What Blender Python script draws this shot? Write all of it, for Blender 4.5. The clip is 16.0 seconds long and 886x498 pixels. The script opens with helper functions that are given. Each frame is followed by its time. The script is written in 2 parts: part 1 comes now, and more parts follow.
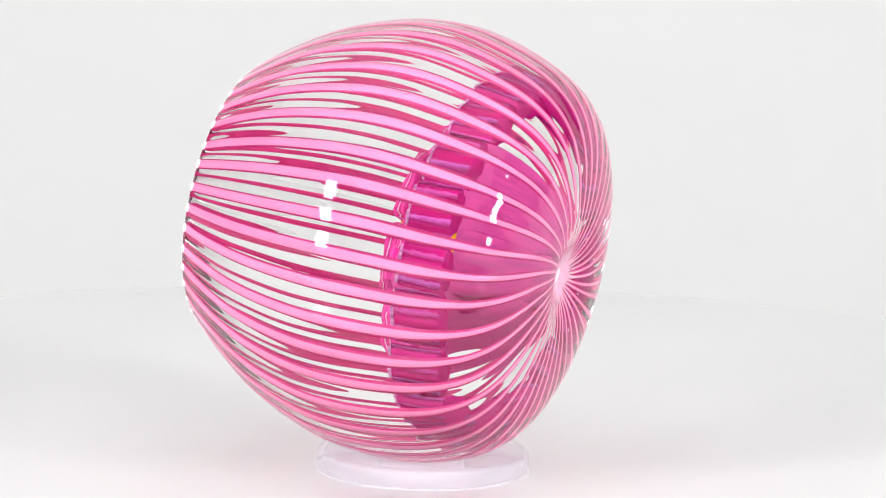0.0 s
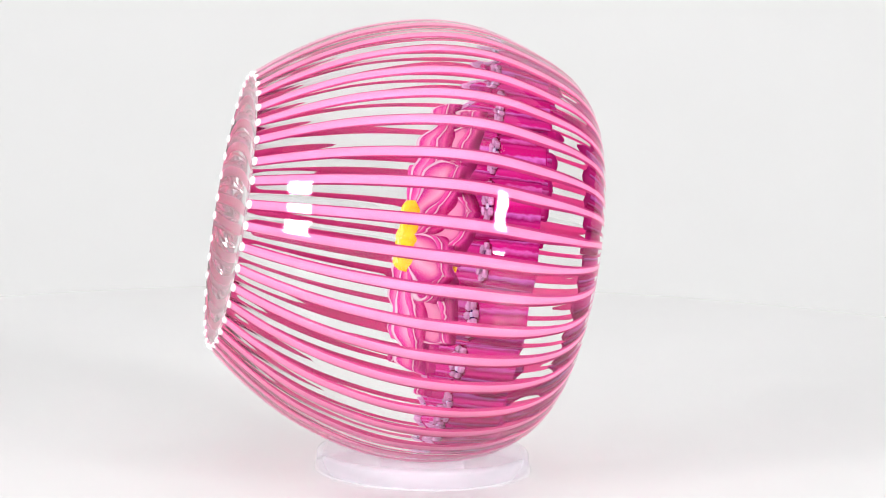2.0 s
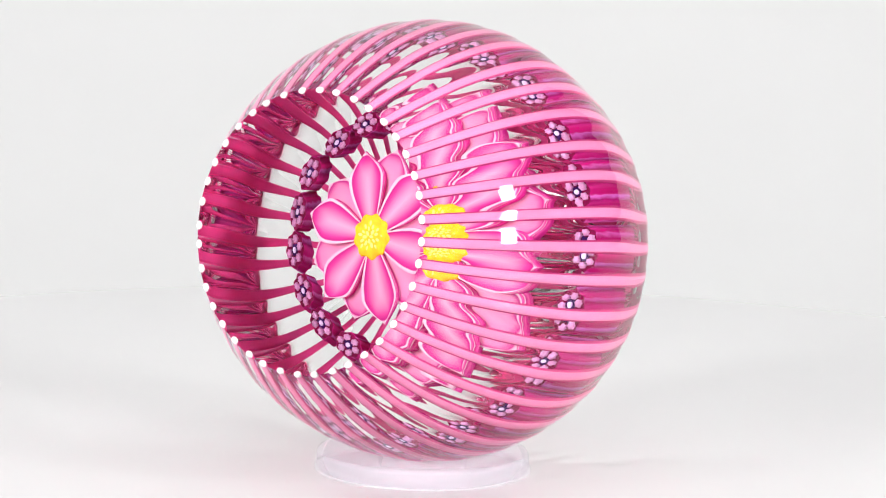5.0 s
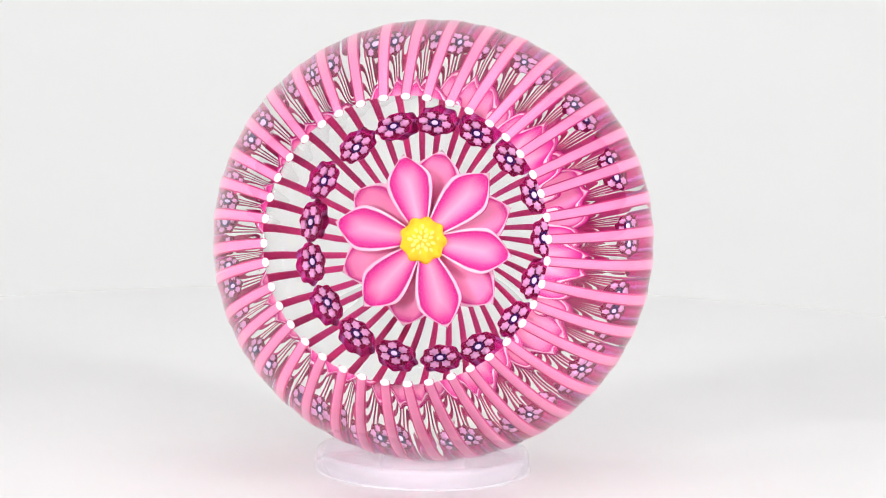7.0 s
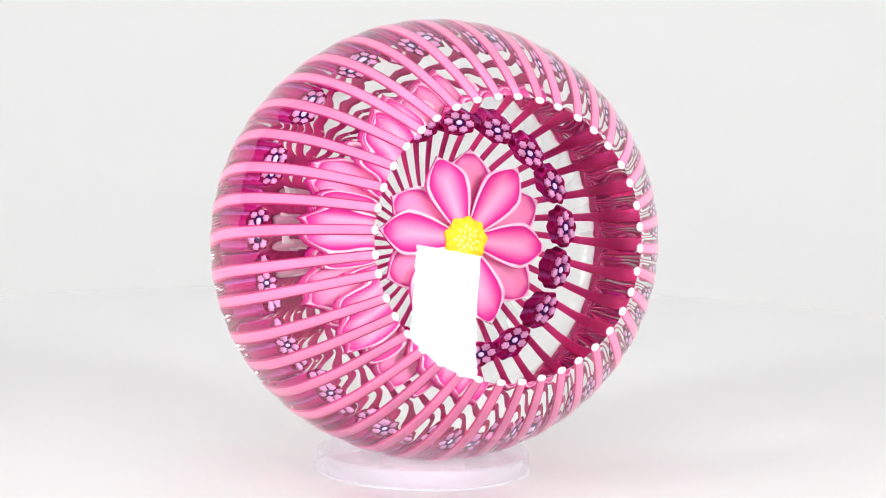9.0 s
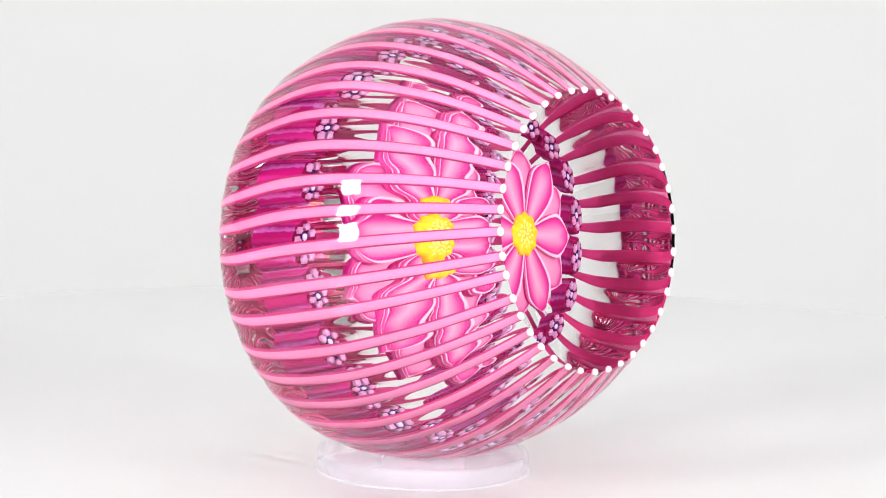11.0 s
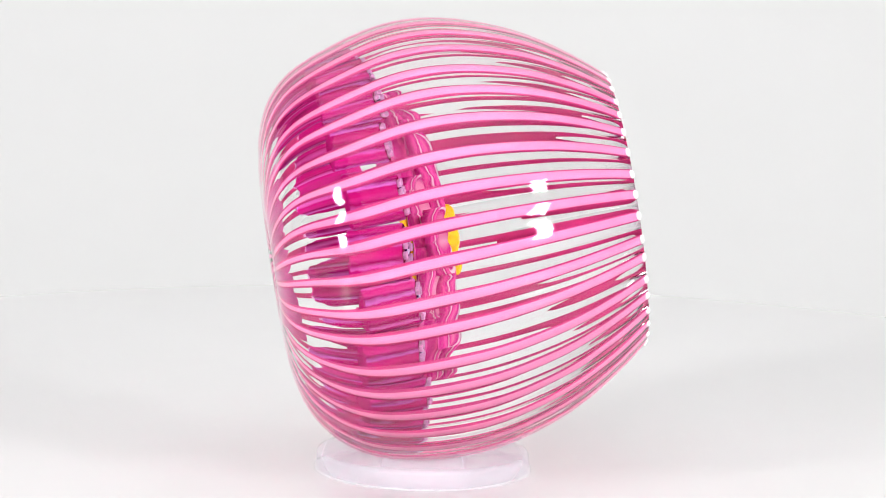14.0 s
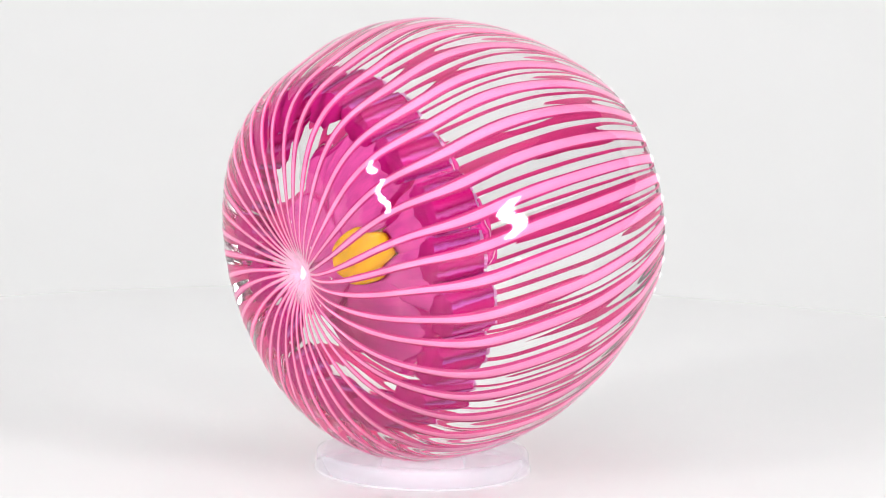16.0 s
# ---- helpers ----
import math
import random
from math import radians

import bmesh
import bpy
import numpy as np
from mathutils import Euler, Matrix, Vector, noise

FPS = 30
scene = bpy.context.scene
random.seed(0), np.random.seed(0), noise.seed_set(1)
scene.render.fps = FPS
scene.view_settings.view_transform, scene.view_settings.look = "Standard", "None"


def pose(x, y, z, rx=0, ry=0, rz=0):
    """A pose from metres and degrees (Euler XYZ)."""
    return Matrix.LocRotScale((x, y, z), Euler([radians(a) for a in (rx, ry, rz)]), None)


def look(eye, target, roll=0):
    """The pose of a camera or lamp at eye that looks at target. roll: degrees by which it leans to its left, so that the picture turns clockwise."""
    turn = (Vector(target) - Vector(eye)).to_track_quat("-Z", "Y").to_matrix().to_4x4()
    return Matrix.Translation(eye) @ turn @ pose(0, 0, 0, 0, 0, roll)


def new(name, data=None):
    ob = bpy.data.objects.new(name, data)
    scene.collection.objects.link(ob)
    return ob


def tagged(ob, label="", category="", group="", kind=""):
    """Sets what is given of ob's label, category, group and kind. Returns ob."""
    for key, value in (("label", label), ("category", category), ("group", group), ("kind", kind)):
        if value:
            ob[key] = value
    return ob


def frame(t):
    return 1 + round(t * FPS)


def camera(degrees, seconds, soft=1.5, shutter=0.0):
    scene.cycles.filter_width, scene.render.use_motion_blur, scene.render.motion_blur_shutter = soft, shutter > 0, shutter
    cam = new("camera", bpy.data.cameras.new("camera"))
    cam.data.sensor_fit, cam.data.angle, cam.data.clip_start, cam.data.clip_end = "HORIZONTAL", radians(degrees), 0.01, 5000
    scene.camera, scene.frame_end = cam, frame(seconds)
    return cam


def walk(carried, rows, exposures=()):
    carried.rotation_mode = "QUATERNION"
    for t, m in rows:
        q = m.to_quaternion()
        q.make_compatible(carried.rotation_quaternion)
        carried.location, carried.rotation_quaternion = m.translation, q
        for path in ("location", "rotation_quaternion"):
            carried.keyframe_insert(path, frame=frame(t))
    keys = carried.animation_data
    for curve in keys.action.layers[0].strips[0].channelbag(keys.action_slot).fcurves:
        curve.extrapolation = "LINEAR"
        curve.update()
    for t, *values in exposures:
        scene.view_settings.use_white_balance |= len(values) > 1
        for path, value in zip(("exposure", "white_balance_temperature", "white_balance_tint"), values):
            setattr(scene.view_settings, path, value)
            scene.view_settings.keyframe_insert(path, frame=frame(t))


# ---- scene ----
MM = 0.001
FOV = 12.417
HEAD = 7.555          # seconds at which the cut window faces the lens
RATE = 14.751         # degrees per second


def turn_at(t):
    return (t - HEAD) * RATE


# ---------------------------------------------------------------- camera
cam = camera(FOV, 16.0, soft=1.0)
EYE = Vector((0.0, -0.700, 0.15635))
AHEAD = Vector((math.sin(radians(0.2324)) * math.cos(radians(9.4945)),
                math.cos(radians(0.2324)) * math.cos(radians(9.4945)),
                -math.sin(radians(9.4945))))
VIEW = look(EYE, EYE + AHEAD, 1.1714)
walk(cam, [(0.0, VIEW), (16.0, VIEW)], exposures=[(0.0, 0.0), (16.0, 0.0)])

# ---------------------------------------------------------------- light
world = bpy.data.worlds.new("studio")
scene.world = world
world.use_nodes = True
world.node_tree.nodes["Background"].inputs[0].default_value = (1.0, 1.0, 1.0, 1)
world.node_tree.nodes["Background"].inputs[1].default_value = 0.05


def area_lamp(name, eye, target, sx, sy, watts, colour=(1, 1, 1), roll=0):
    data = bpy.data.lights.new(name, "AREA")
    data.shape, data.size, data.size_y, data.energy, data.color = "RECTANGLE", sx, sy, watts, colour
    ob = new(name, data)
    ob.matrix_world = look(eye, target, roll)
    return ob


CEILING_WATTS, STRIP_WATTS = 0.20, 5.15
# unseen lamp overhead, added for soft fill
area_lamp("ceiling_fill", (0, 0.05, 0.79), (0, 0.05, 0), 1.0, 1.0, CEILING_WATTS)
# two upright strip lights before the table, one on each side
for azimuth, lean in ((-50.0, 9), (51.6, -15)):
    a = radians(azimuth)
    area_lamp("strip_light", (0.70 * math.sin(a), -0.70 * math.cos(a), 0.264), (0, 0, 0.264), 0.085, 0.26, STRIP_WATTS, roll=lean)


# ---------------------------------------------------------------- materials
def see_through(nt, b, colour, share):
    """Coloured glass that lets some light pass: mixes in a translucent layer."""
    tr = nt.nodes.new("ShaderNodeBsdfTranslucent")
    nt.links.new(colour, tr.inputs["Color"])
    mix = nt.nodes.new("ShaderNodeMixShader")
    mix.inputs[0].default_value = share
    nt.links.new(b.outputs[0], mix.inputs[1])
    nt.links.new(tr.outputs[0], mix.inputs[2])
    nt.links.new(mix.outputs[0], nt.nodes["Material Output"].inputs["Surface"])


def material(name, colour, rough=0.5, metal=0.0, var=0.06, scale=200.0, bump=0.0, spec=0.5, rand=0.0, glow=0.0, alpha=1.0):
    m = bpy.data.materials.new(name)
    m.use_nodes = True
    nt = m.node_tree
    b = nt.nodes["Principled BSDF"]
    b.inputs["Roughness"].default_value = rough
    b.inputs["Metallic"].default_value = metal
    b.inputs["Specular IOR Level"].default_value = spec
    b.inputs["Alpha"].default_value = alpha
    co = nt.nodes.new("ShaderNodeTexCoord")
    n1 = nt.nodes.new("ShaderNodeTexNoise")
    n1.inputs["Scale"].default_value = scale
    n1.inputs["Detail"].default_value = 4
    nt.links.new(co.outputs["Object"], n1.inputs["Vector"])
    n2 = nt.nodes.new("ShaderNodeTexNoise")
    n2.inputs["Scale"].default_value = scale * 7
    nt.links.new(co.outputs["Object"], n2.inputs["Vector"])
    add = nt.nodes.new("ShaderNodeMath")
    add.operation = "MULTIPLY_ADD"
    nt.links.new(n2.outputs["Fac"], add.inputs[0])
    add.inputs[1].default_value = 0.4
    nt.links.new(n1.outputs["Fac"], add.inputs[2])
    hsv = nt.nodes.new("ShaderNodeHueSaturation")
    hsv.inputs["Color"].default_value = (*colour, 1)
    mr = nt.nodes.new("ShaderNodeMapRange")
    mr.inputs["From Min"].default_value, mr.inputs["From Max"].default_value = 0.4, 1.0
    mr.inputs["To Min"].default_value, mr.inputs["To Max"].default_value = 1 - var, 1 + var
    nt.links.new(add.outputs[0], mr.inputs["Value"])
    last = mr.outputs[0]
    if rand:
        oi = nt.nodes.new("ShaderNodeObjectInfo")
        r = nt.nodes.new("ShaderNodeMapRange")
        r.inputs["To Min"].default_value, r.inputs["To Max"].default_value = 1 - rand, 1 + rand
        nt.links.new(oi.outputs["Random"], r.inputs["Value"])
        mu = nt.nodes.new("ShaderNodeMath")
        mu.operation = "MULTIPLY"
        nt.links.new(last, mu.inputs[0])
        nt.links.new(r.outputs[0], mu.inputs[1])
        last = mu.outputs[0]
    nt.links.new(last, hsv.inputs["Value"])
    nt.links.new(hsv.outputs[0], b.inputs["Base Color"])
    if glow:
        see_through(nt, b, hsv.outputs[0], glow)
    if bump:
        bp = nt.nodes.new("ShaderNodeBump")
        bp.inputs["Strength"].default_value = bump
        bp.inputs["Distance"].default_value = 0.0002
        nt.links.new(add.outputs[0], bp.inputs["Height"])
        nt.links.new(bp.outputs[0], b.inputs["Normal"])
    return m


def glass_material(name, colour, ior, rough=0.0):
    m = bpy.data.materials.new(name)
    m.use_nodes = True
    b = m.node_tree.nodes["Principled BSDF"]
    b.inputs["Base Color"].default_value = (*colour, 1)
    b.inputs["Roughness"].default_value = rough
    b.inputs["IOR"].default_value = ior
    b.inputs["Transmission Weight"].default_value = 1.0
    return m


def ramp_material(name, axis, stops, rough=0.35, noise_scale=900.0, warp=0.04, glow=0.12):
    """A colour ramp along one axis of the UV map, with a slight irregular warp."""
    m = bpy.data.materials.new(name)
    m.use_nodes = True
    nt = m.node_tree
    b = nt.nodes["Principled BSDF"]
    b.inputs["Roughness"].default_value = rough
    b.inputs["Specular IOR Level"].default_value = 0.0
    uv = nt.nodes.new("ShaderNodeUVMap")
    sep = nt.nodes.new("ShaderNodeSeparateXYZ")
    nt.links.new(uv.outputs[0], sep.inputs[0])
    co = nt.nodes.new("ShaderNodeTexCoord")
    ns = nt.nodes.new("ShaderNodeTexNoise")
    ns.inputs["Scale"].default_value = noise_scale
    nt.links.new(co.outputs["Object"], ns.inputs["Vector"])
    ma = nt.nodes.new("ShaderNodeMath")
    ma.operation = "MULTIPLY_ADD"
    nt.links.new(ns.outputs["Fac"], ma.inputs[0])
    ma.inputs[1].default_value = warp
    nt.links.new(sep.outputs[axis], ma.inputs[2])
    rp = nt.nodes.new("ShaderNodeValToRGB")
    els = rp.color_ramp.elements
    while len(els) < len(stops):
        els.new(0.5)
    for e, (at, c) in zip(els, stops):
        e.position, e.color = at, (*c, 1)
    nt.links.new(ma.outputs[0], rp.inputs[0])
    nt.links.new(rp.outputs[0], b.inputs["Base Color"])
    see_through(nt, b, rp.outputs[0], glow)
    return m


GLASS = glass_material("clear_lead_glass", (1.0, 1.0, 1.0), 1.50)
ACRYLIC = material("milky_acrylic", (0.80, 0.77, 0.86), 0.06, var=0.01, scale=60.0, alpha=0.34)
# pale colour for the line of light round the stand's foot
FOOT_GLEAM = material("foot_gleam_pale", (0.92, 0.91, 0.94), 0.1, var=0.01, scale=60.0, alpha=0.2)
WHITE_TABLE = material("white_table", (0.80, 0.797, 0.797), 0.12, var=0.012, scale=9.0)
WHITE_WALL = material("white_wall", (0.837, 0.836, 0.834), 0.9, var=0.012, scale=3.0, bump=0.05)
ROD_PINK = material("rod_pink_enamel", (0.95, 0.33, 0.59), 0.35, var=0.05, scale=300.0, rand=0.04, glow=0.30, spec=0.0)
ROD_RUBY = material("rod_ruby_core", (0.76, 0.09, 0.34), 0.35, var=0.10, scale=300.0, rand=0.10, glow=0.6, spec=0.0)
ROD_WHITE = material("rod_white_end", (0.9, 0.9, 0.9), 0.3, var=0.02, spec=0.0)
YELLOW = material("yellow_stamen", (0.93, 0.56, 0.03), 0.45, var=0.30, scale=700.0, bump=0.3, spec=0.0)
CREAM = material("cream_stamen", (0.97, 0.76, 0.22), 0.45, var=0.1, scale=900.0, spec=0.0)
CANE_DARK = material("cane_dark_ruby", (0.20, 0.006, 0.055), 0.3, var=0.2, scale=500.0, rand=0.1, spec=0.0)
CANE_NAVY = material("cane_navy", (0.045, 0.01, 0.10), 0.3, var=0.1, scale=500.0, spec=0.0)
CANE_PINK = material("cane_floret_pink", (0.80, 0.40, 0.72), 0.35, var=0.12, scale=1500.0, rand=0.06, glow=0.25, spec=0.0)
CANE_LILAC = material("cane_lilac_core", (0.80, 0.66, 0.92), 0.35, var=0.06, scale=900.0, spec=0.0)
MAGENTA = material("magenta_glass", (0.56, 0.015, 0.22), 0.35, var=0.15, scale=500.0, rand=0.05, glow=0.3, spec=0.0)
PONTIL = material("pontil_pale_pink", (0.93, 0.58, 0.75), 0.5, var=0.2, scale=900.0, bump=0.4, glow=0.3, alpha=0.75)
SCAR = material("scar_frosted_white", (0.90, 0.78, 0.84), 0.6, var=0.2, scale=1500.0, bump=0.8)
PETAL_FRONT = ramp_material("petal_front", 0, [(0.0, (0.93, 0.42, 0.63)), (0.30, (0.90, 0.25, 0.50)), (0.62, (0.78, 0.06, 0.34)),
                                              (0.83, (0.60, 0.02, 0.25)), (0.89, (0.95, 0.68, 0.82)), (1.0, (0.94, 0.60, 0.78))], glow=0.2)
# pinks painted lighter to make up for shade from the front petals
PETAL_REAR = ramp_material("petal_rear", 0, [(0.0, (0.94, 0.38, 0.62)), (0.5, (0.92, 0.27, 0.54)), (0.80, (0.62, 0.02, 0.26)),
                                             (0.89, (0.92, 0.58, 0.75)), (1.0, (0.95, 0.66, 0.82))], glow=0.25)
PETAL_SIDE = ramp_material("petal_layered_side", 0, [(0.0, (0.97, 0.85, 0.92)), (0.10, (0.95, 0.60, 0.78)), (0.15, (0.66, 0.02, 0.27)), (0.34, (0.95, 0.11, 0.46)),
                                                     (0.50, (0.70, 0.02, 0.28)), (0.55, (0.95, 0.72, 0.84)), (0.62, (0.62, 0.02, 0.24)), (0.85, (0.90, 0.10, 0.45)), (1.0, (0.70, 0.03, 0.30))],
                           noise_scale=330.0, warp=0.55)
CANE_SIDE = ramp_material("cane_streaked_side", 0, [(0.0, (0.55, 0.008, 0.18)), (0.14, (0.60, 0.025, 0.25)), (0.24, (0.36, 0.004, 0.11)),
                                                    (0.36, (0.66, 0.12, 0.48)), (0.42, (0.55, 0.008, 0.20)), (0.64, (0.62, 0.03, 0.27)),
                                                    (0.72, (0.30, 0.004, 0.12)), (0.84, (0.60, 0.14, 0.55)), (0.89, (0.50, 0.008, 0.18)), (1.0, (0.55, 0.008, 0.18))], warp=0.14, glow=0.12)
PETAL_BACK = material("petal_back_mauve", (0.82, 0.12, 0.47), 0.35, var=0.2, scale=350.0, glow=0.2, spec=0.0)
FRONT_WALL = material("white_room", (0.55, 0.55, 0.55), 0.9, var=0.05, scale=2.0)
GREY_DRAPE = material("grey_drape", (0.07, 0.07, 0.073), 0.95, var=0.3, scale=4.0, bump=0.2)


# ---------------------------------------------------------------- mesh helpers
def mesh_of(name, bm, mats, smooth=True):
    me = bpy.data.meshes.new(name)
    if smooth:
        for f in bm.faces:
            f.smooth = True
    bm.to_mesh(me)
    bm.free()
    for m in mats:
        me.materials.append(m)
    return me


def part(name, data, mats, parent, label="", m=None, smooth=True):
    """One mesh object under a thing or a part; data is a bmesh, or a mesh that alike pieces share."""
    me = data if isinstance(data, bpy.types.Mesh) else mesh_of(name, data, mats, smooth)
    ob = new(name, me)
    ob.parent = parent
    if m is not None:
        ob.matrix_basis = m
    return tagged(ob, label) if label else ob


def box(bm, x0, x1, y0, y1, z0, z1, mat=0):
    vs = [bm.verts.new((x, y, z)) for x in (x0, x1) for y in (y0, y1) for z in (z0, z1)]
    for idx in ((0, 1, 3, 2), (4, 6, 7, 5), (0, 4, 5, 1), (2, 3, 7, 6), (0, 2, 6, 4), (1, 5, 7, 3)):
        f = bm.faces.new([vs[i] for i in idx])
        f.material_index = mat


def lathe(bm, prof, seg, closed=False):
    """Turns a profile of (r, z) about z; ends at r = 0 close to a point."""
    rings = []
    for r, z in prof:
        if r <= 1e-9:
            rings.append([bm.verts.new((0, 0, z))])
        else:
            rings.append([bm.verts.new((r * math.cos(2 * math.pi * i / seg), r * math.sin(2 * math.pi * i / seg), z)) for i in range(seg)])
    pairs = list(zip(rings, rings[1:]))
    if closed:
        pairs.append((rings[-1], rings[0]))
    for a, b in pairs:
        for i in range(seg):
            j = (i + 1) % seg
            if len(a) == 1 and len(b) == 1:
                continue
            if len(a) == 1:
                bm.faces.new((a[0], b[i], b[j]))
            elif len(b) == 1:
                bm.faces.new((a[i], b[0], a[j]))
            else:
                bm.faces.new((a[i], b[i], b[j], a[j]))
    bmesh.ops.recalc_face_normals(bm, faces=bm.faces[:])


# ---------------------------------------------------------------- the setting
def structure(name, bm, mat, label, smooth=False):
    ob = new(name, mesh_of(name, bm, [mat], smooth))
    return tagged(ob, label, kind="structure")


SWEEP = 0.70          # half the width of the paper behind the table


def build_setting():
    bm = bmesh.new()
    lathe(bm, [(0, -0.012), (0.185, -0.012), (0.1885, -0.0105), (0.19, -0.007), (0.19, -0.004), (0.189, -0.0012), (0.186, 0.0), (0, 0)], 160)
    for f in bm.faces:
        f.smooth = abs(f.normal.z) < 0.95
    me = mesh_of("table", bm, [WHITE_TABLE], False)
    tagged(new("table", me), "round glossy white display table top", kind="structure")
    bm = bmesh.new(); box(bm, -0.7, 0.7, -1.0, 0.19, -0.062, -0.012)
    structure("floor", bm, WHITE_WALL, "plain white studio base board")
    # paper sweep that curves up behind the table
    bm = bmesh.new()
    line = [(0.19, -0.012)] + [(0.19 + 0.5 * math.sin(radians(a)), 0.488 - 0.5 * math.cos(radians(a))) for a in range(3, 91, 3)] + [(0.69, 0.82)]
    for skin in (0.0, 0.004):
        rows = [[bm.verts.new((x, y + skin, z - skin)) for x in (-SWEEP, SWEEP)] for y, z in line]
        for a, b in zip(rows, rows[1:]):
            bm.faces.new((a[0], a[1], b[1], b[0]))
    structure("backdrop", bm, WHITE_WALL, "plain white paper sweep behind the table", True)
    for name, b in (("wall_west", (-0.72, -0.70, -1.0, 0.72, -0.062, 0.82)), ("wall_east", (0.70, 0.72, -1.0, 0.72, -0.062, 0.82)),
                    ("wall_south", (-0.72, 0.72, -1.02, -1.0, -0.062, 0.82))):
        bm = bmesh.new(); box(bm, *b)
        structure(name, bm, FRONT_WALL if name == "wall_south" else GREY_DRAPE, "plain light grey wall behind the lens" if name == "wall_south" else "dark draped studio wall")
    bm = bmesh.new(); box(bm, -0.72, 0.72, 0.72, 0.74, -0.062, 0.82)
    structure("wall_north", bm, GREY_DRAPE, "dark draped wall behind the paper sweep")

    bm = bmesh.new(); box(bm, -0.72, 0.72, -1.02, 0.72, 0.82, 0.84)
    structure("ceiling", bm, WHITE_WALL, "plain white studio ceiling")


build_setting()


# ---------------------------------------------------------------- the paperweight
RING_TOP = 3.8
TILT = 9.11
RODS, CANES = 40, 17
WINDOW_S, WINDOW_R, HOLLOW = 34.9, 24.0, 150.0
# profile of the glass, millimetres: along the axis, radius
KNOTS = [(34.9, 24.0), (33.3, 25.35), (30.4, 27.65), (25.5, 30.9), (21.0, 33.5), (16.6, 35.3), (12.0, 36.8), (7.0, 38.0), (2.0, 38.45), (-3.0, 38.3),
         (-8.0, 37.4), (-13.0, 36.0), (-18.0, 33.85), (-22.0, 30.7), (-24.9, 26.4), (-26.5, 21.2), (-27.2, 16.0), (-27.4, 11.0),
         (-27.0, 6.5), (-25.7, 3.0), (-24.8, 0.0)]


def spline(knots, n):
    """Points along a smooth curve through the knots, evenly spaced."""
    pts = [Vector((*k, 0)) for k in knots]
    pts = [pts[0] * 2 - pts[1]] + pts + [Vector((pts[-2].x, -pts[-2].y, 0))]
    fine = []
    for a, b, c, d in zip(pts, pts[1:], pts[2:], pts[3:]):
        for k in range(24):
            u = k / 24
            fine.append(0.5 * (2 * b + (c - a) * u + (2 * a - 5 * b + 4 * c - d) * u * u + (3 * b - a - 3 * c + d) * u ** 3))
    fine.append(pts[-2])
    run = [0.0]
    for a, b in zip(fine, fine[1:]):
        run.append(run[-1] + (b - a).length)
    out = []
    for k in range(n):
        d = run[-1] * k / (n - 1)
        i = min(int(np.searchsorted(run, d)), len(run) - 1)
        i = max(i, 1)
        w = (d - run[i - 1]) / max(run[i] - run[i - 1], 1e-9)
        p = fine[i - 1].lerp(fine[i], w)
        out.append((p.x, max(p.y, 0.0)))
    return out


def smoothed(line, times):
    """Evens the curvature of a profile; its ends stay."""
    q = np.array(line)
    for _ in range(times):
        q[1:-1] = 0.25 * q[:-2] + 0.5 * q[1:-1] + 0.25 * q[2:]
    return [(float(a), float(b)) for a, b in q]


PROFILE = smoothed(spline(KNOTS, 92), 14)


def twist(s, r):
    """How far a rod has turned about the axis, in degrees, by the time it reaches s, r."""
    base = 4.0 * (WINDOW_S - s) / 60.0
    if s < -15:
        base += 14.0 * (1 - min(r, 32.0) / 32.0) ** 1.5
    return base


def sag(s):
    """How far the hand-shaped back bulges off the axis, across and up."""
    k = math.exp(-((s + 14.0) / 9.0) ** 2)
    return -0.9 * k, -0.6 * k


rng = random.Random(7)
ROD_PHI = [360.0 * k / RODS + 3.0 + rng.uniform(-0.7, 0.7) for k in range(RODS)]


RIDGE = 0.088         # height of the wave in the skin over each rod


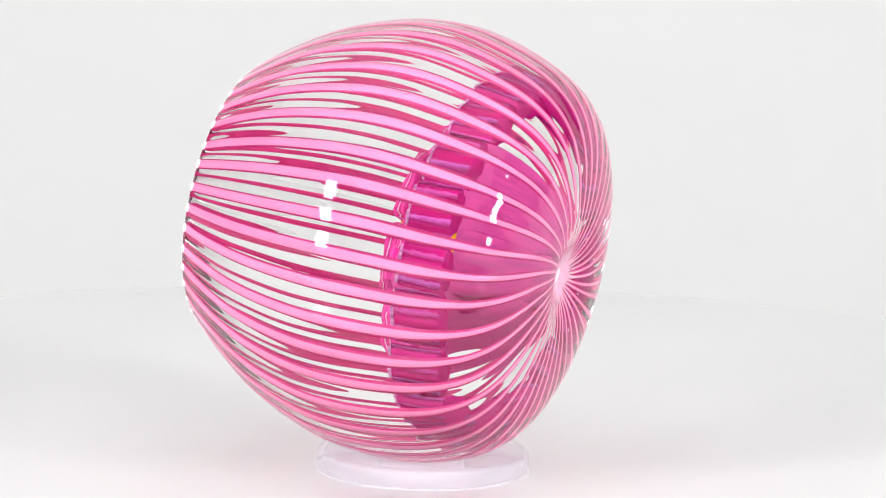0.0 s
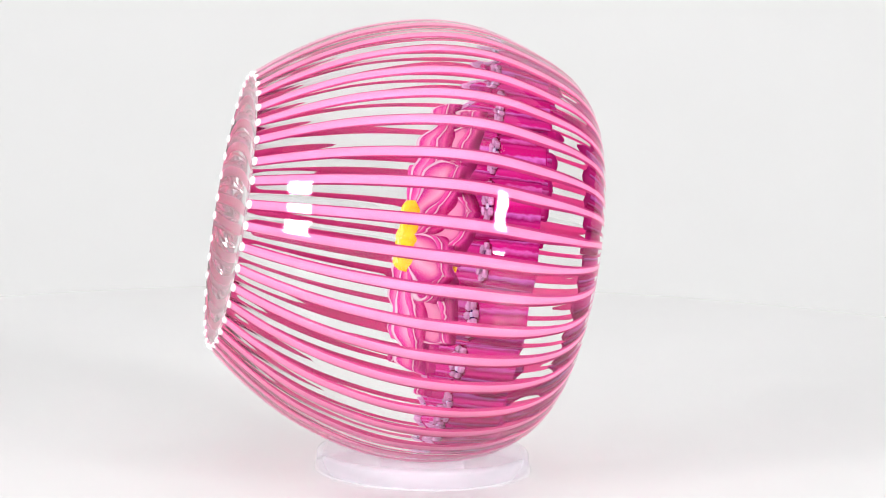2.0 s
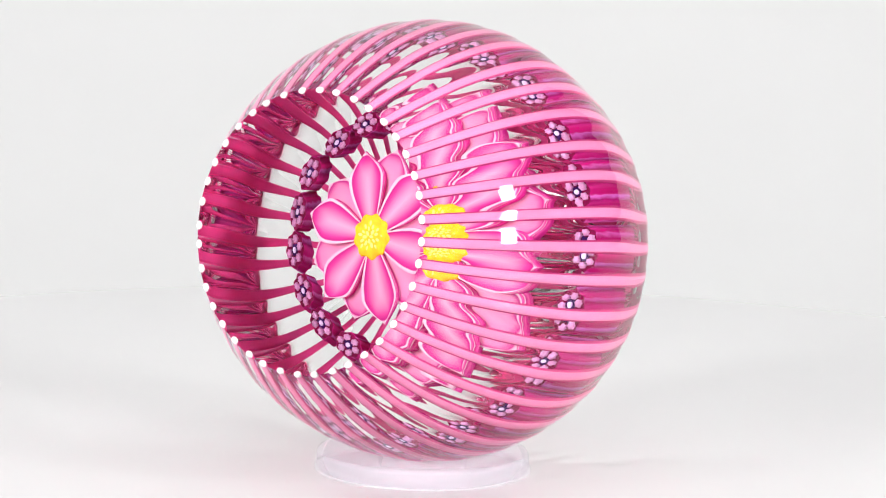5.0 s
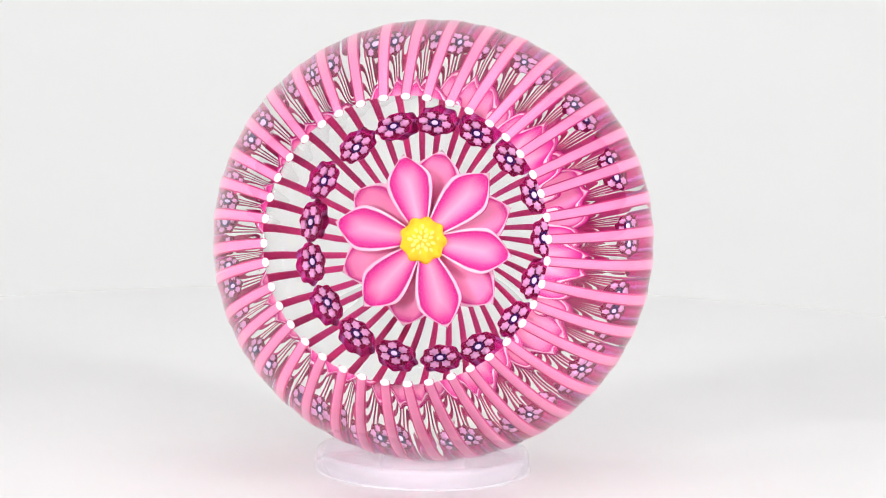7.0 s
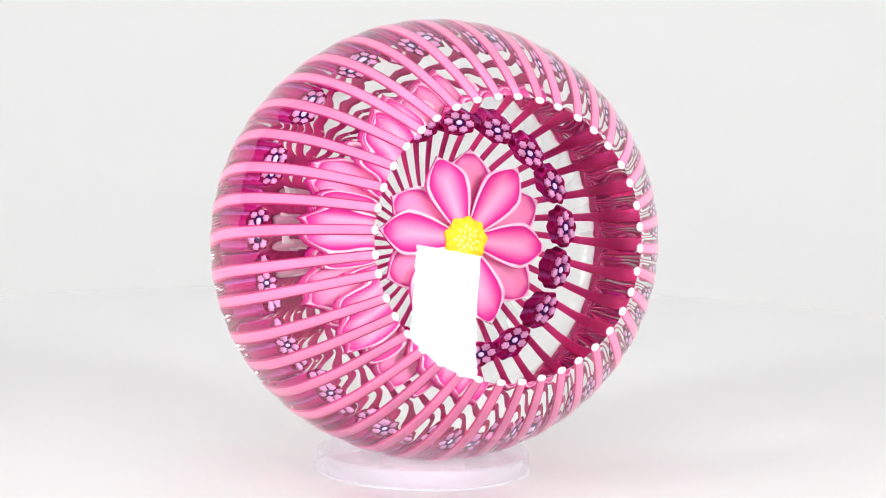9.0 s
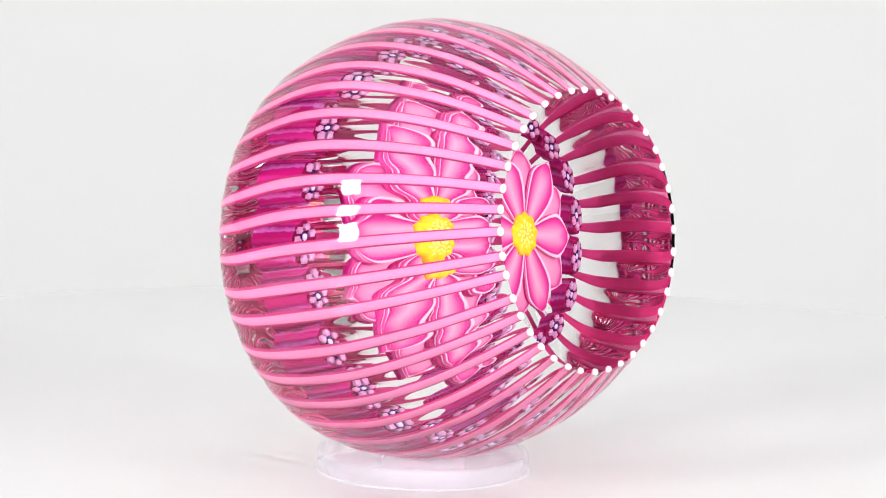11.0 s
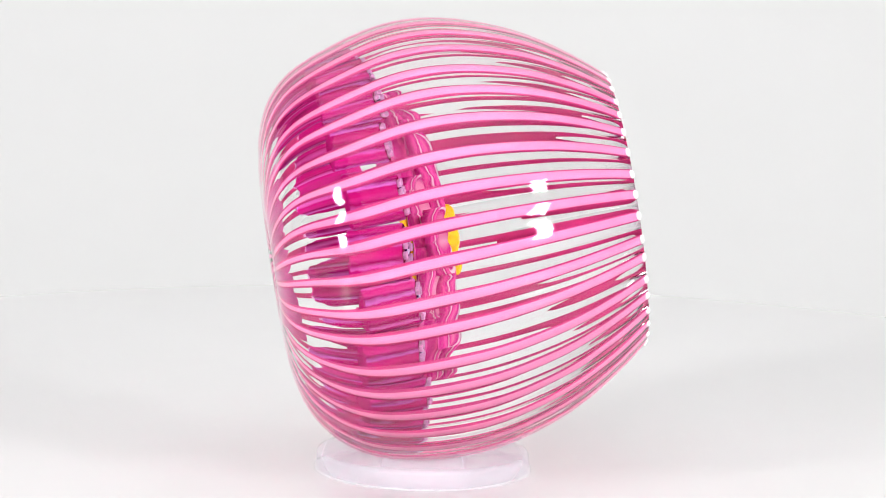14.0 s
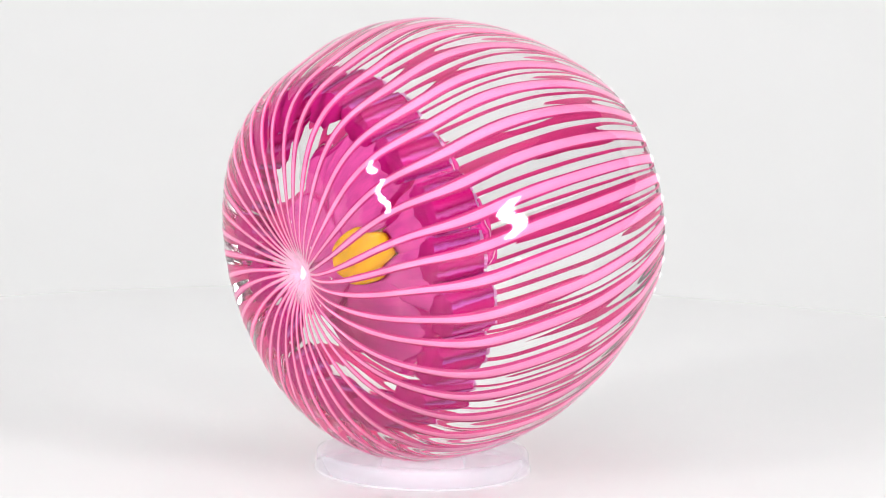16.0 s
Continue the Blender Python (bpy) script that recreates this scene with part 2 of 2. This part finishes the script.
def build_glass(parent, m):
    prof = PROFILE
    seg = RODS * 15
    bm = bmesh.new()
    rings = []
    phis = np.radians(np.array(ROD_PHI))
    around = 2 * math.pi * np.arange(seg) / seg
    order = np.sort(phis % (2 * math.pi))
    order = np.concatenate((order[-1:] - 2 * math.pi, order, order[:1] + 2 * math.pi))
    wave = np.cos(2 * math.pi * np.interp(around, order, np.arange(len(order))))
    for s, r in prof[:-1]:
        ring = []
        tw = math.radians(twist(s, r))
        swell = min(1.0, r / 22.0) * min(1.0, (WINDOW_S - s) / 2.0 + 0.25)
        ox, oy = sag(s)
        for i in range(seg):
            a = around[i] + tw
            rr = r + RIDGE * swell * float(wave[i])
            ring.append(bm.verts.new(((rr * math.cos(a) + ox) * MM, (rr * math.sin(a) + oy) * MM, s * MM)))
        rings.append(ring)
    tip = bm.verts.new((0, 0, prof[-1][0] * MM))
    for a, b in zip(rings, rings[1:]):
        for i in range(seg):
            j = (i + 1) % seg
            bm.faces.new((a[i], b[i], b[j], a[j])).smooth = True
    for i in range(seg):
        bm.faces.new((rings[-1][i], tip, rings[-1][(i + 1) % seg])).smooth = True
    # the window, ground slightly hollow
    rim = rings[0]
    for i in range(seg):
        bm.edges.get((rim[i], rim[(i + 1) % seg])).smooth = False
    inner = rim
    for r in [WINDOW_R * k / 12 for k in range(11, 0, -1)]:
        z = WINDOW_S - (WINDOW_R ** 2 - r * r) / (2 * HOLLOW)
        ring = [bm.verts.new((r * math.cos(2 * math.pi * i / seg) * MM, r * math.sin(2 * math.pi * i / seg) * MM, z * MM)) for i in range(seg)]
        for i in range(seg):
            j = (i + 1) % seg
            bm.faces.new((inner[i], inner[j], ring[j], ring[i])).smooth = True
        inner = ring
    mid = bm.verts.new((0, 0, (WINDOW_S - WINDOW_R ** 2 / (2 * HOLLOW)) * MM))
    for i in range(seg):
        bm.faces.new((inner[i], inner[(i + 1) % seg], mid)).smooth = True
    bmesh.ops.recalc_face_normals(bm, faces=bm.faces[:])
    ob = part("glass_body", bm, [GLASS], parent, "thick clear glass body with one flat polished window", m, smooth=False)
    ob.visible_shadow = False
    return ob


# full width of a rod along the axis, millimetres
ROD_AT, ROD_WIDTH = (-26, -20, -12, 0, 12, 35), (0.85, 1.08, 1.68, 1.95, 1.9, 1.62)
# a rod's cross-section: across, depth; the first five points bear the pink
SECTION = [(0.82, 0.14), (0.46, 0.02), (0.0, 0.0), (-0.46, 0.02), (-0.82, 0.14), (-1.0, 0.5), (-1.0, 0.82), (-0.45, 1.1), (0.45, 1.1), (1.0, 0.82), (1.0, 0.5)]


def rod_mesh(phi):
    """One rod that runs under the glass skin from the window's rim to the pole: pink outside, ruby inside."""
    prof = [q for q in PROFILE if q[1] > 1.6]
    prof[0] = (WINDOW_S - 0.12, prof[0][1])
    bm = bmesh.new()
    rings = []
    for k, (s, r) in enumerate(prof):
        s0, r0 = prof[max(k - 1, 0)]
        s1, r1 = prof[min(k + 1, len(prof) - 1)]
        ts, tr = s1 - s0, r1 - r0
        ox, oy = sag(s)
        ln = math.hypot(ts, tr)
        ns, nr = -tr / ln, ts / ln
        if nr * 1.0 + 0 < 0 and s > -20 or (s <= -20 and ns > 0):
            ns, nr = -ns, -nr
        half = 0.5 * max(0.5, float(np.interp(s, ROD_AT, ROD_WIDTH)) * min(1.0, r / 20.0))
        thick = min(0.9, half * 0.75)
        cover = float(np.interp(s, (-27, -18, 0, 20, 35), (0.25, 0.45, 0.6, 0.5, 0.2)))
        ring = []
        inner = float(np.interp(s, (-27, -12, 8, 35), (1.5, 1.45, 1.1, 1.05)))
        for across, depth in SECTION:
            side, out = half * across * (inner if depth > 0.3 else 1.0), -cover - thick * depth
            rr, ss = r + nr * out, s + ns * out
            if k == 0:
                ss = WINDOW_S - 0.14
            ph = math.radians(phi + twist(s, r)) + side / max(r, 1.0)
            ring.append(bm.verts.new(((rr * math.cos(ph) + ox) * MM, (rr * math.sin(ph) + oy) * MM, ss * MM)))
        rings.append(ring)
    for a, b in zip(rings, rings[1:]):
        for i in range(len(SECTION)):
            j = (i + 1) % len(SECTION)
            f = bm.faces.new((a[i], b[i], b[j], a[j]))
            f.material_index = 0 if i < 4 else 1
    for ring in (rings[0], rings[-1]):
        bm.faces.new(ring).material_index = 1
    bmesh.ops.recalc_face_normals(bm, faces=bm.faces[:])
    return mesh_of("rod", bm, [ROD_PINK, ROD_RUBY])


def bead_mesh(name, rx, ry, rz, mat, seg=12, rings=7):
    bm = bmesh.new()
    bmesh.ops.create_uvsphere(bm, u_segments=seg, v_segments=rings, radius=1.0)
    bmesh.ops.scale(bm, vec=(rx * MM, ry * MM, rz * MM), verts=bm.verts[:])
    return mesh_of(name, bm, [mat])


def petal_mesh(name, mat, length, width, cup, lift, base_r, deep, tip):
    bm = bmesh.new()
    uvl = bm.loops.layers.uv.new("UVMap")
    nu, nv = 18, 14
    grid = {}
    for side in (0, 1):
        for i in range(nu + 1):
            u = i / nu
            w = width * (0.44 + 0.56 * math.sin(math.pi * min(u / 1.25, 1.0)) ** 1.1) * (1 - max(0, (u - 0.60) / 0.40) ** tip) ** 0.9
            w = max(w, 0.12)
            for j in range(nv + 1):
                v = 2 * j / nv - 1
                x = base_r + (length - base_r) * u + 0.25 * (1 - abs(v)) * u
                z = -lift * u ** 1.6 + cup * v * v * (0.3 + 0.7 * math.sin(math.pi * u)) + 0.9 * (1 - u) - 0.55 * math.exp(-(v / 0.22) ** 2) * u * (1 - u)
                grid[side, i, j] = bm.verts.new((x * MM, w * v * MM, (z * (1 - 0.6 * side) - deep * side) * MM))
    def uv(i, j):
        v = abs(2 * j / nv - 1)
        u = i / nu
        return max(v, 0.0 if u < 0.6 else (u - 0.6) / 0.4) ** 1.15, u
    def face(keys, wall=False):
        f = bm.faces.new([grid[k] for k in keys])
        if wall:
            f.material_index = int(wall)
            for lp, k in zip(f.loops, keys):
                lp[uvl].uv = (float(k[0]), k[1] / nu)
            return
        for lp, k in zip(f.loops, keys):
            lp[uvl].uv = uv(k[1], k[2])
    for i in range(nu):
        for j in range(nv):
            face([(0, i, j), (0, i + 1, j), (0, i + 1, j + 1), (0, i, j + 1)])
            face([(1, i, j), (1, i, j + 1), (1, i + 1, j + 1), (1, i + 1, j)], 2)
        face([(0, i, 0), (1, i, 0), (1, i + 1, 0), (0, i + 1, 0)], True)
        face([(0, i, nv), (0, i + 1, nv), (1, i + 1, nv), (1, i, nv)], True)
    for j in range(nv):
        face([(0, 0, j), (0, 0, j + 1), (1, 0, j + 1), (1, 0, j)], True)
        face([(0, nu, j), (1, nu, j), (1, nu, j + 1), (0, nu, j + 1)], True)
    bmesh.ops.recalc_face_normals(bm, faces=bm.faces[:])
    return mesh_of(name, bm, [mat, PETAL_SIDE, PETAL_BACK])


FLOWER_S = 1.8


def build_flower(parent, m):
    bm = bmesh.new()
    lathe(bm, [(0, -4.8 * MM), (3.2 * MM, -4.75 * MM), (3.9 * MM, -4.6 * MM), (3.95 * MM, -4.4 * MM), (3.1 * MM, -4.2 * MM), (3.1 * MM, -3.0 * MM), (4.0 * MM, -1.0 * MM), (4.2 * MM, 0.6 * MM), (3.9 * MM, 1.5 * MM), (2.6 * MM, 2.0 * MM), (0, 2.15 * MM)], 40)
    for v in bm.verts:
        if v.co.z > 0:
            a = math.atan2(v.co.y, v.co.x)
            r = math.hypot(v.co.x, v.co.y)
            k = 1 + 0.07 * math.cos(9 * a) * (r > 2.0 * MM)
            v.co.x, v.co.y = v.co.x * k, v.co.y * k
    flower = part("flower", bm, [YELLOW], parent, "pink twelve-petalled lampwork flower with a yellow centre", m @ pose(0, 0, FLOWER_S * MM))
    front = petal_mesh("petal", PETAL_FRONT, 16.6, 4.25, 0.85, 1.5, 3.4, 2.4, 1.7)
    rear = petal_mesh("petal", PETAL_REAR, 16.8, 4.7, 0.6, 1.9, 3.6, 2.8, 2.0)
    for a, q in ((106.5, .97), (48, 1.03), (-8, .99), (-72.5, 1.0), (230, .99), (171, 1.01)):
        part("petal", front, None, flower, "light pink petal with a white rim", pose(0, 0, -0.3 * MM, 0, 0, a) @ Matrix.Diagonal((q, 1, 1, 1)))
    for a, q in ((81.5, 1.0), (23, 1.01), (-40, 1.02), (258, .97), (203.5, .98), (148, .95)):
        part("petal", rear, None, flower, "pink petal behind the others, its colour lifted against shade", pose(0, 0, -1.7 * MM, 0, 0, a) @ Matrix.Diagonal((q, 1, 1, 1)))
    dot = bead_mesh("stamen", 0.62, 0.36, 0.2, CREAM, 10, 6)
    r2 = random.Random(3)
    for k in range(22):
        rr = 2.5 * math.sqrt((k + 0.5) / 22)
        a = k * 137.5
        part("stamen", dot, None, flower, "", pose(rr * math.cos(radians(a)) * MM, rr * math.sin(radians(a)) * MM, (1.98 - 0.03 * rr * rr + r2.uniform(0, .1)) * MM, 0, 0, a))
    return flower


CANE_S, CANE_R, CANE_LONG, CANE_FAN = -4.3, 21.8, 8.2, 13.0


def scallop(rx, ry, n, depth, count, phase=0.0):
    out = []
    for i in range(count):
        a = 2 * math.pi * i / count
        k = 1 + depth * math.cos(n * a + phase)
        out.append((rx * k * math.cos(a), ry * k * math.sin(a)))
    return out


def prism(bm, outline, z0, z1, bevel=0.15, uvl=None, mat_side=0, mat_end=0, shrink=1.0, mat_back=None):
    n = len(outline)
    rows = []
    levels = [(z0, shrink * 0.94), (z0 + bevel, shrink), (z1 - bevel, 1.0), (z1, 0.96)]
    for z, k in levels:
        rows.append([bm.verts.new((x * k * MM, y * k * MM, z * MM)) for x, y in outline])
    for a, b in zip(rows, rows[1:]):
        for i in range(n):
            j = (i + 1) % n
            f = bm.faces.new((a[i], a[j], b[j], b[i]))
            f.material_index = mat_side
            if uvl:
                for lp, w in zip(f.loops, (i, i + 1, i + 1, i)):
                    lp[uvl].uv = ((i % 16 + w - i) / 16, 0.5)
    bm.faces.new(rows[0][::-1]).material_index = mat_end if mat_back is None else mat_back
    bm.faces.new(rows[-1]).material_index = mat_end


def build_canes(parent, m):
    bm = bmesh.new()
    uvl = bm.loops.layers.uv.new("UVMap")
    prism(bm, scallop(2.4, 3.6, 8, 0.07, 48), -CANE_LONG, 0.0, 0.2, uvl, 0, 1, shrink=1.1, mat_back=2)
    for v in bm.verts:
        deep = 1.0 + min(0.0, v.co.z) / (CANE_LONG * MM)
        v.co.x *= math.cos(radians(CANE_FAN)) * 1.02
        v.co.x -= 0.20 * min(0.0, v.co.z)
        v.co.z -= v.co.x * math.tan(radians(CANE_FAN)) * deep
    body = mesh_of("cane", bm, [CANE_SIDE, CANE_DARK, MAGENTA])
    bm = bmesh.new(); prism(bm, scallop(0.56, 0.80, 6, 0.17, 36), -0.1, 0.55, 0.12)
    floret = mesh_of("floret", bm, [CANE_PINK])
    bm = bmesh.new(); prism(bm, scallop(0.80, 1.18, 6, 0.14, 36), -0.1, 0.22, 0.06)
    ground = mesh_of("core_ring", bm, [CANE_NAVY])
    bm = bmesh.new(); prism(bm, scallop(0.44, 0.62, 2, 0.0, 24), -0.1, 0.40, 0.1)
    core = mesh_of("core", bm, [CANE_LILAC])
    r3 = random.Random(11)
    for k in range(CANES):
        a = 88.0 + 360.0 * k / CANES + r3.uniform(-1, 1)
        rr = CANE_R + r3.uniform(-0.3, 0.3)
        at = m @ pose(0, 0, 0, 0, 0, a) @ pose(rr * MM, 0, (CANE_S + r3.uniform(-0.4, 0.4)) * MM, r3.uniform(-5, 5), r3.uniform(-3, 9), 0)
        cane = part("cane", body, None, parent, "dark ruby flower cane with pink florets", at)
        fan = pose(0, 0, 0, 0, CANE_FAN, 0)
        part("core_ring", ground, None, cane, "", fan)
        part("core", core, None, cane, "", fan)
        turn = r3.uniform(0, 60)
        for i in range(6):
            b = radians(60 * i + turn * 0.3 + 10)
            part("floret", floret, None, cane, "", fan @ pose(1.46 * math.cos(b) * MM, 2.2 * math.sin(b) * MM, 0, 0, 0, r3.uniform(-12, 12)))


def skin_at(r):
    """Where the back of the glass lies on the axis at a radius."""
    tail = sorted((q[1], q[0]) for q in PROFILE if q[0] < -18)
    return float(np.interp(r, [q[0] for q in tail], [q[1] for q in tail]))


def build_pole(parent, m):
    """The drawn-in pole: melted rod tips in a ragged star, and a frosted scar on the skin."""
    r4 = random.Random(5)
    n = 80
    bm = bmesh.new()
    reach = [(r4.uniform(5.5, 9.0) if i % 2 else r4.uniform(3.0, 4.6)) for i in range(n)]
    for sign in (1, -1):
        rings = []
        for k in range(1, 7):
            ring = []
            for i in range(n):
                r = reach[i] * k / 6
                a = 2 * math.pi * i / n + radians(twist(-26, r))
                ring.append(bm.verts.new((r * math.cos(a) * MM, r * math.sin(a) * MM, (skin_at(r) + 0.16 + 0.10 * sign * (1 - k / 6)) * MM)))
            rings.append(ring)
        mid = bm.verts.new((0, 0, (skin_at(0) + 0.16 + 0.10 * sign) * MM))
        for i in range(n):
            j = (i + 1) % n
            bm.faces.new((mid, rings[0][i], rings[0][j]))
            for p, q in zip(rings, rings[1:]):
                bm.faces.new((p[i], q[i], q[j], p[j]))
    bmesh.ops.remove_doubles(bm, verts=bm.verts[:], dist=1e-7)
    bmesh.ops.recalc_face_normals(bm, faces=bm.faces[:])
    part("melted_pole", bm, [PONTIL], parent, "pale pink pole where the ribs melt together", m)
    bm = bmesh.new()
    bmesh.ops.create_icosphere(bm, subdivisions=4, radius=1.0)
    for v in bm.verts:
        k = 1 + 0.22 * math.sin(5.1 * v.co.x + 2 * v.co.y) + 0.14 * math.sin(9 * v.co.y + 1) + r4.uniform(-0.08, 0.08)
        v.co = Vector((0.75 * k * v.co.x, 2.3 * k * v.co.y, 0.16 * v.co.z + 0.04 * k)) * MM
    part("pontil_scar", bm, [SCAR], parent, "frosted white scar in the hollow pole", m @ pose(0, 0, skin_at(0.8) * MM, 0, 0, 20))


def build_bubbles(parent, m):
    """Tiny bubbles and cracks that the glass keeps round its pole."""
    r5 = random.Random(21)
    bead = bead_mesh("bubble", 0.16, 0.30, 0.12, SCAR, 8, 5)
    for k in range(34):
        r, a = r5.uniform(4.0, 15.0), r5.uniform(0, 360)
        size = r5.uniform(0.4, 1.1)
        part("bubble", bead, None, parent, "", m @ pose(r * math.cos(radians(a)) * MM, r * math.sin(radians(a)) * MM, (skin_at(r) + 0.5) * MM, 0, 0, a - 90 + r5.uniform(-30, 30)) @ Matrix.Diagonal((size, size, size, 1)))


def build_paperweight():
    root = new("paperweight")
    root.empty_display_size = 0.02
    tagged(root, "clear glass paperweight with pink ribs and a pink flower inside", "paperweight")
    c, s = math.cos(radians(TILT)), math.sin(radians(TILT))
    # columns: across, up along the window, out of the window
    m = Matrix(((1, 0, 0, 1.345 * MM), (0, s, -c, 0), (0, c, s, (40.85 - RING_TOP) * MM), (0, 0, 0, 1)))
    build_glass(root, m)
    cap = bead_mesh("rod_end", 0.58, 0.82, 0.55, ROD_WHITE)
    for phi in ROD_PHI:
        ob = part("rod", rod_mesh(phi), None, root, "pink glass rod with a ruby inner side", m)
        part("rod_end", cap, None, ob, "white cut end", pose(0, 0, 0, 0, 0, phi) @ pose((WINDOW_R - 0.15) * MM, 0, (WINDOW_S - 0.25) * MM))
    build_flower(root, m)
    build_canes(root, m)
    build_pole(root, m)
    build_bubbles(root, m)
    return root


def build_ring():
    bm = bmesh.new()
    t = RING_TOP
    prof = [(18.2, 0.0), (18.7, 0.4), (18.7, t - 1.1), (18.45, t - 0.6), (17.9, t - 0.35), (9.0, t - 0.3), (8.2, t - 0.15 - 0.3), (7.8, t - 0.9), (7.8, 0.4), (8.1, 0.0)]
    lathe(bm, [(r * MM, z * MM) for r, z in prof], 96, closed=True)
    ring = new("display_ring")
    ring.empty_display_size = 0.02
    wall = part("ring_wall", bm, [ACRYLIC], ring)
    # thin ring added to draw the bright line of light at the foot
    bm = bmesh.new()
    lathe(bm, [(r * MM, z * MM) for r, z in ((18.75, 0.0), (19.1, 0.05), (19.1, 0.35), (18.95, 0.5), (18.75, 0.5))], 96, closed=True)
    rim = part("foot_gleam", bm, [FOOT_GLEAM], ring, "thin pale ring added for the bright line of light at the foot")
    wall.visible_shadow = rim.visible_shadow = False
    return tagged(ring, "low milky white acrylic ring stand on the white table", "stand")


PAPERWEIGHT = build_paperweight()
DISPLAY_RING = build_ring()


def motions():
    times = [0.5 * k for k in range(33)]
    walk(PAPERWEIGHT, [(t, pose(0, 0, RING_TOP * MM, 0, 0, turn_at(t))) for t in times])
    walk(DISPLAY_RING, [(t, pose(0, 0, 0.0002, 0, 0, turn_at(t))) for t in times])


motions()
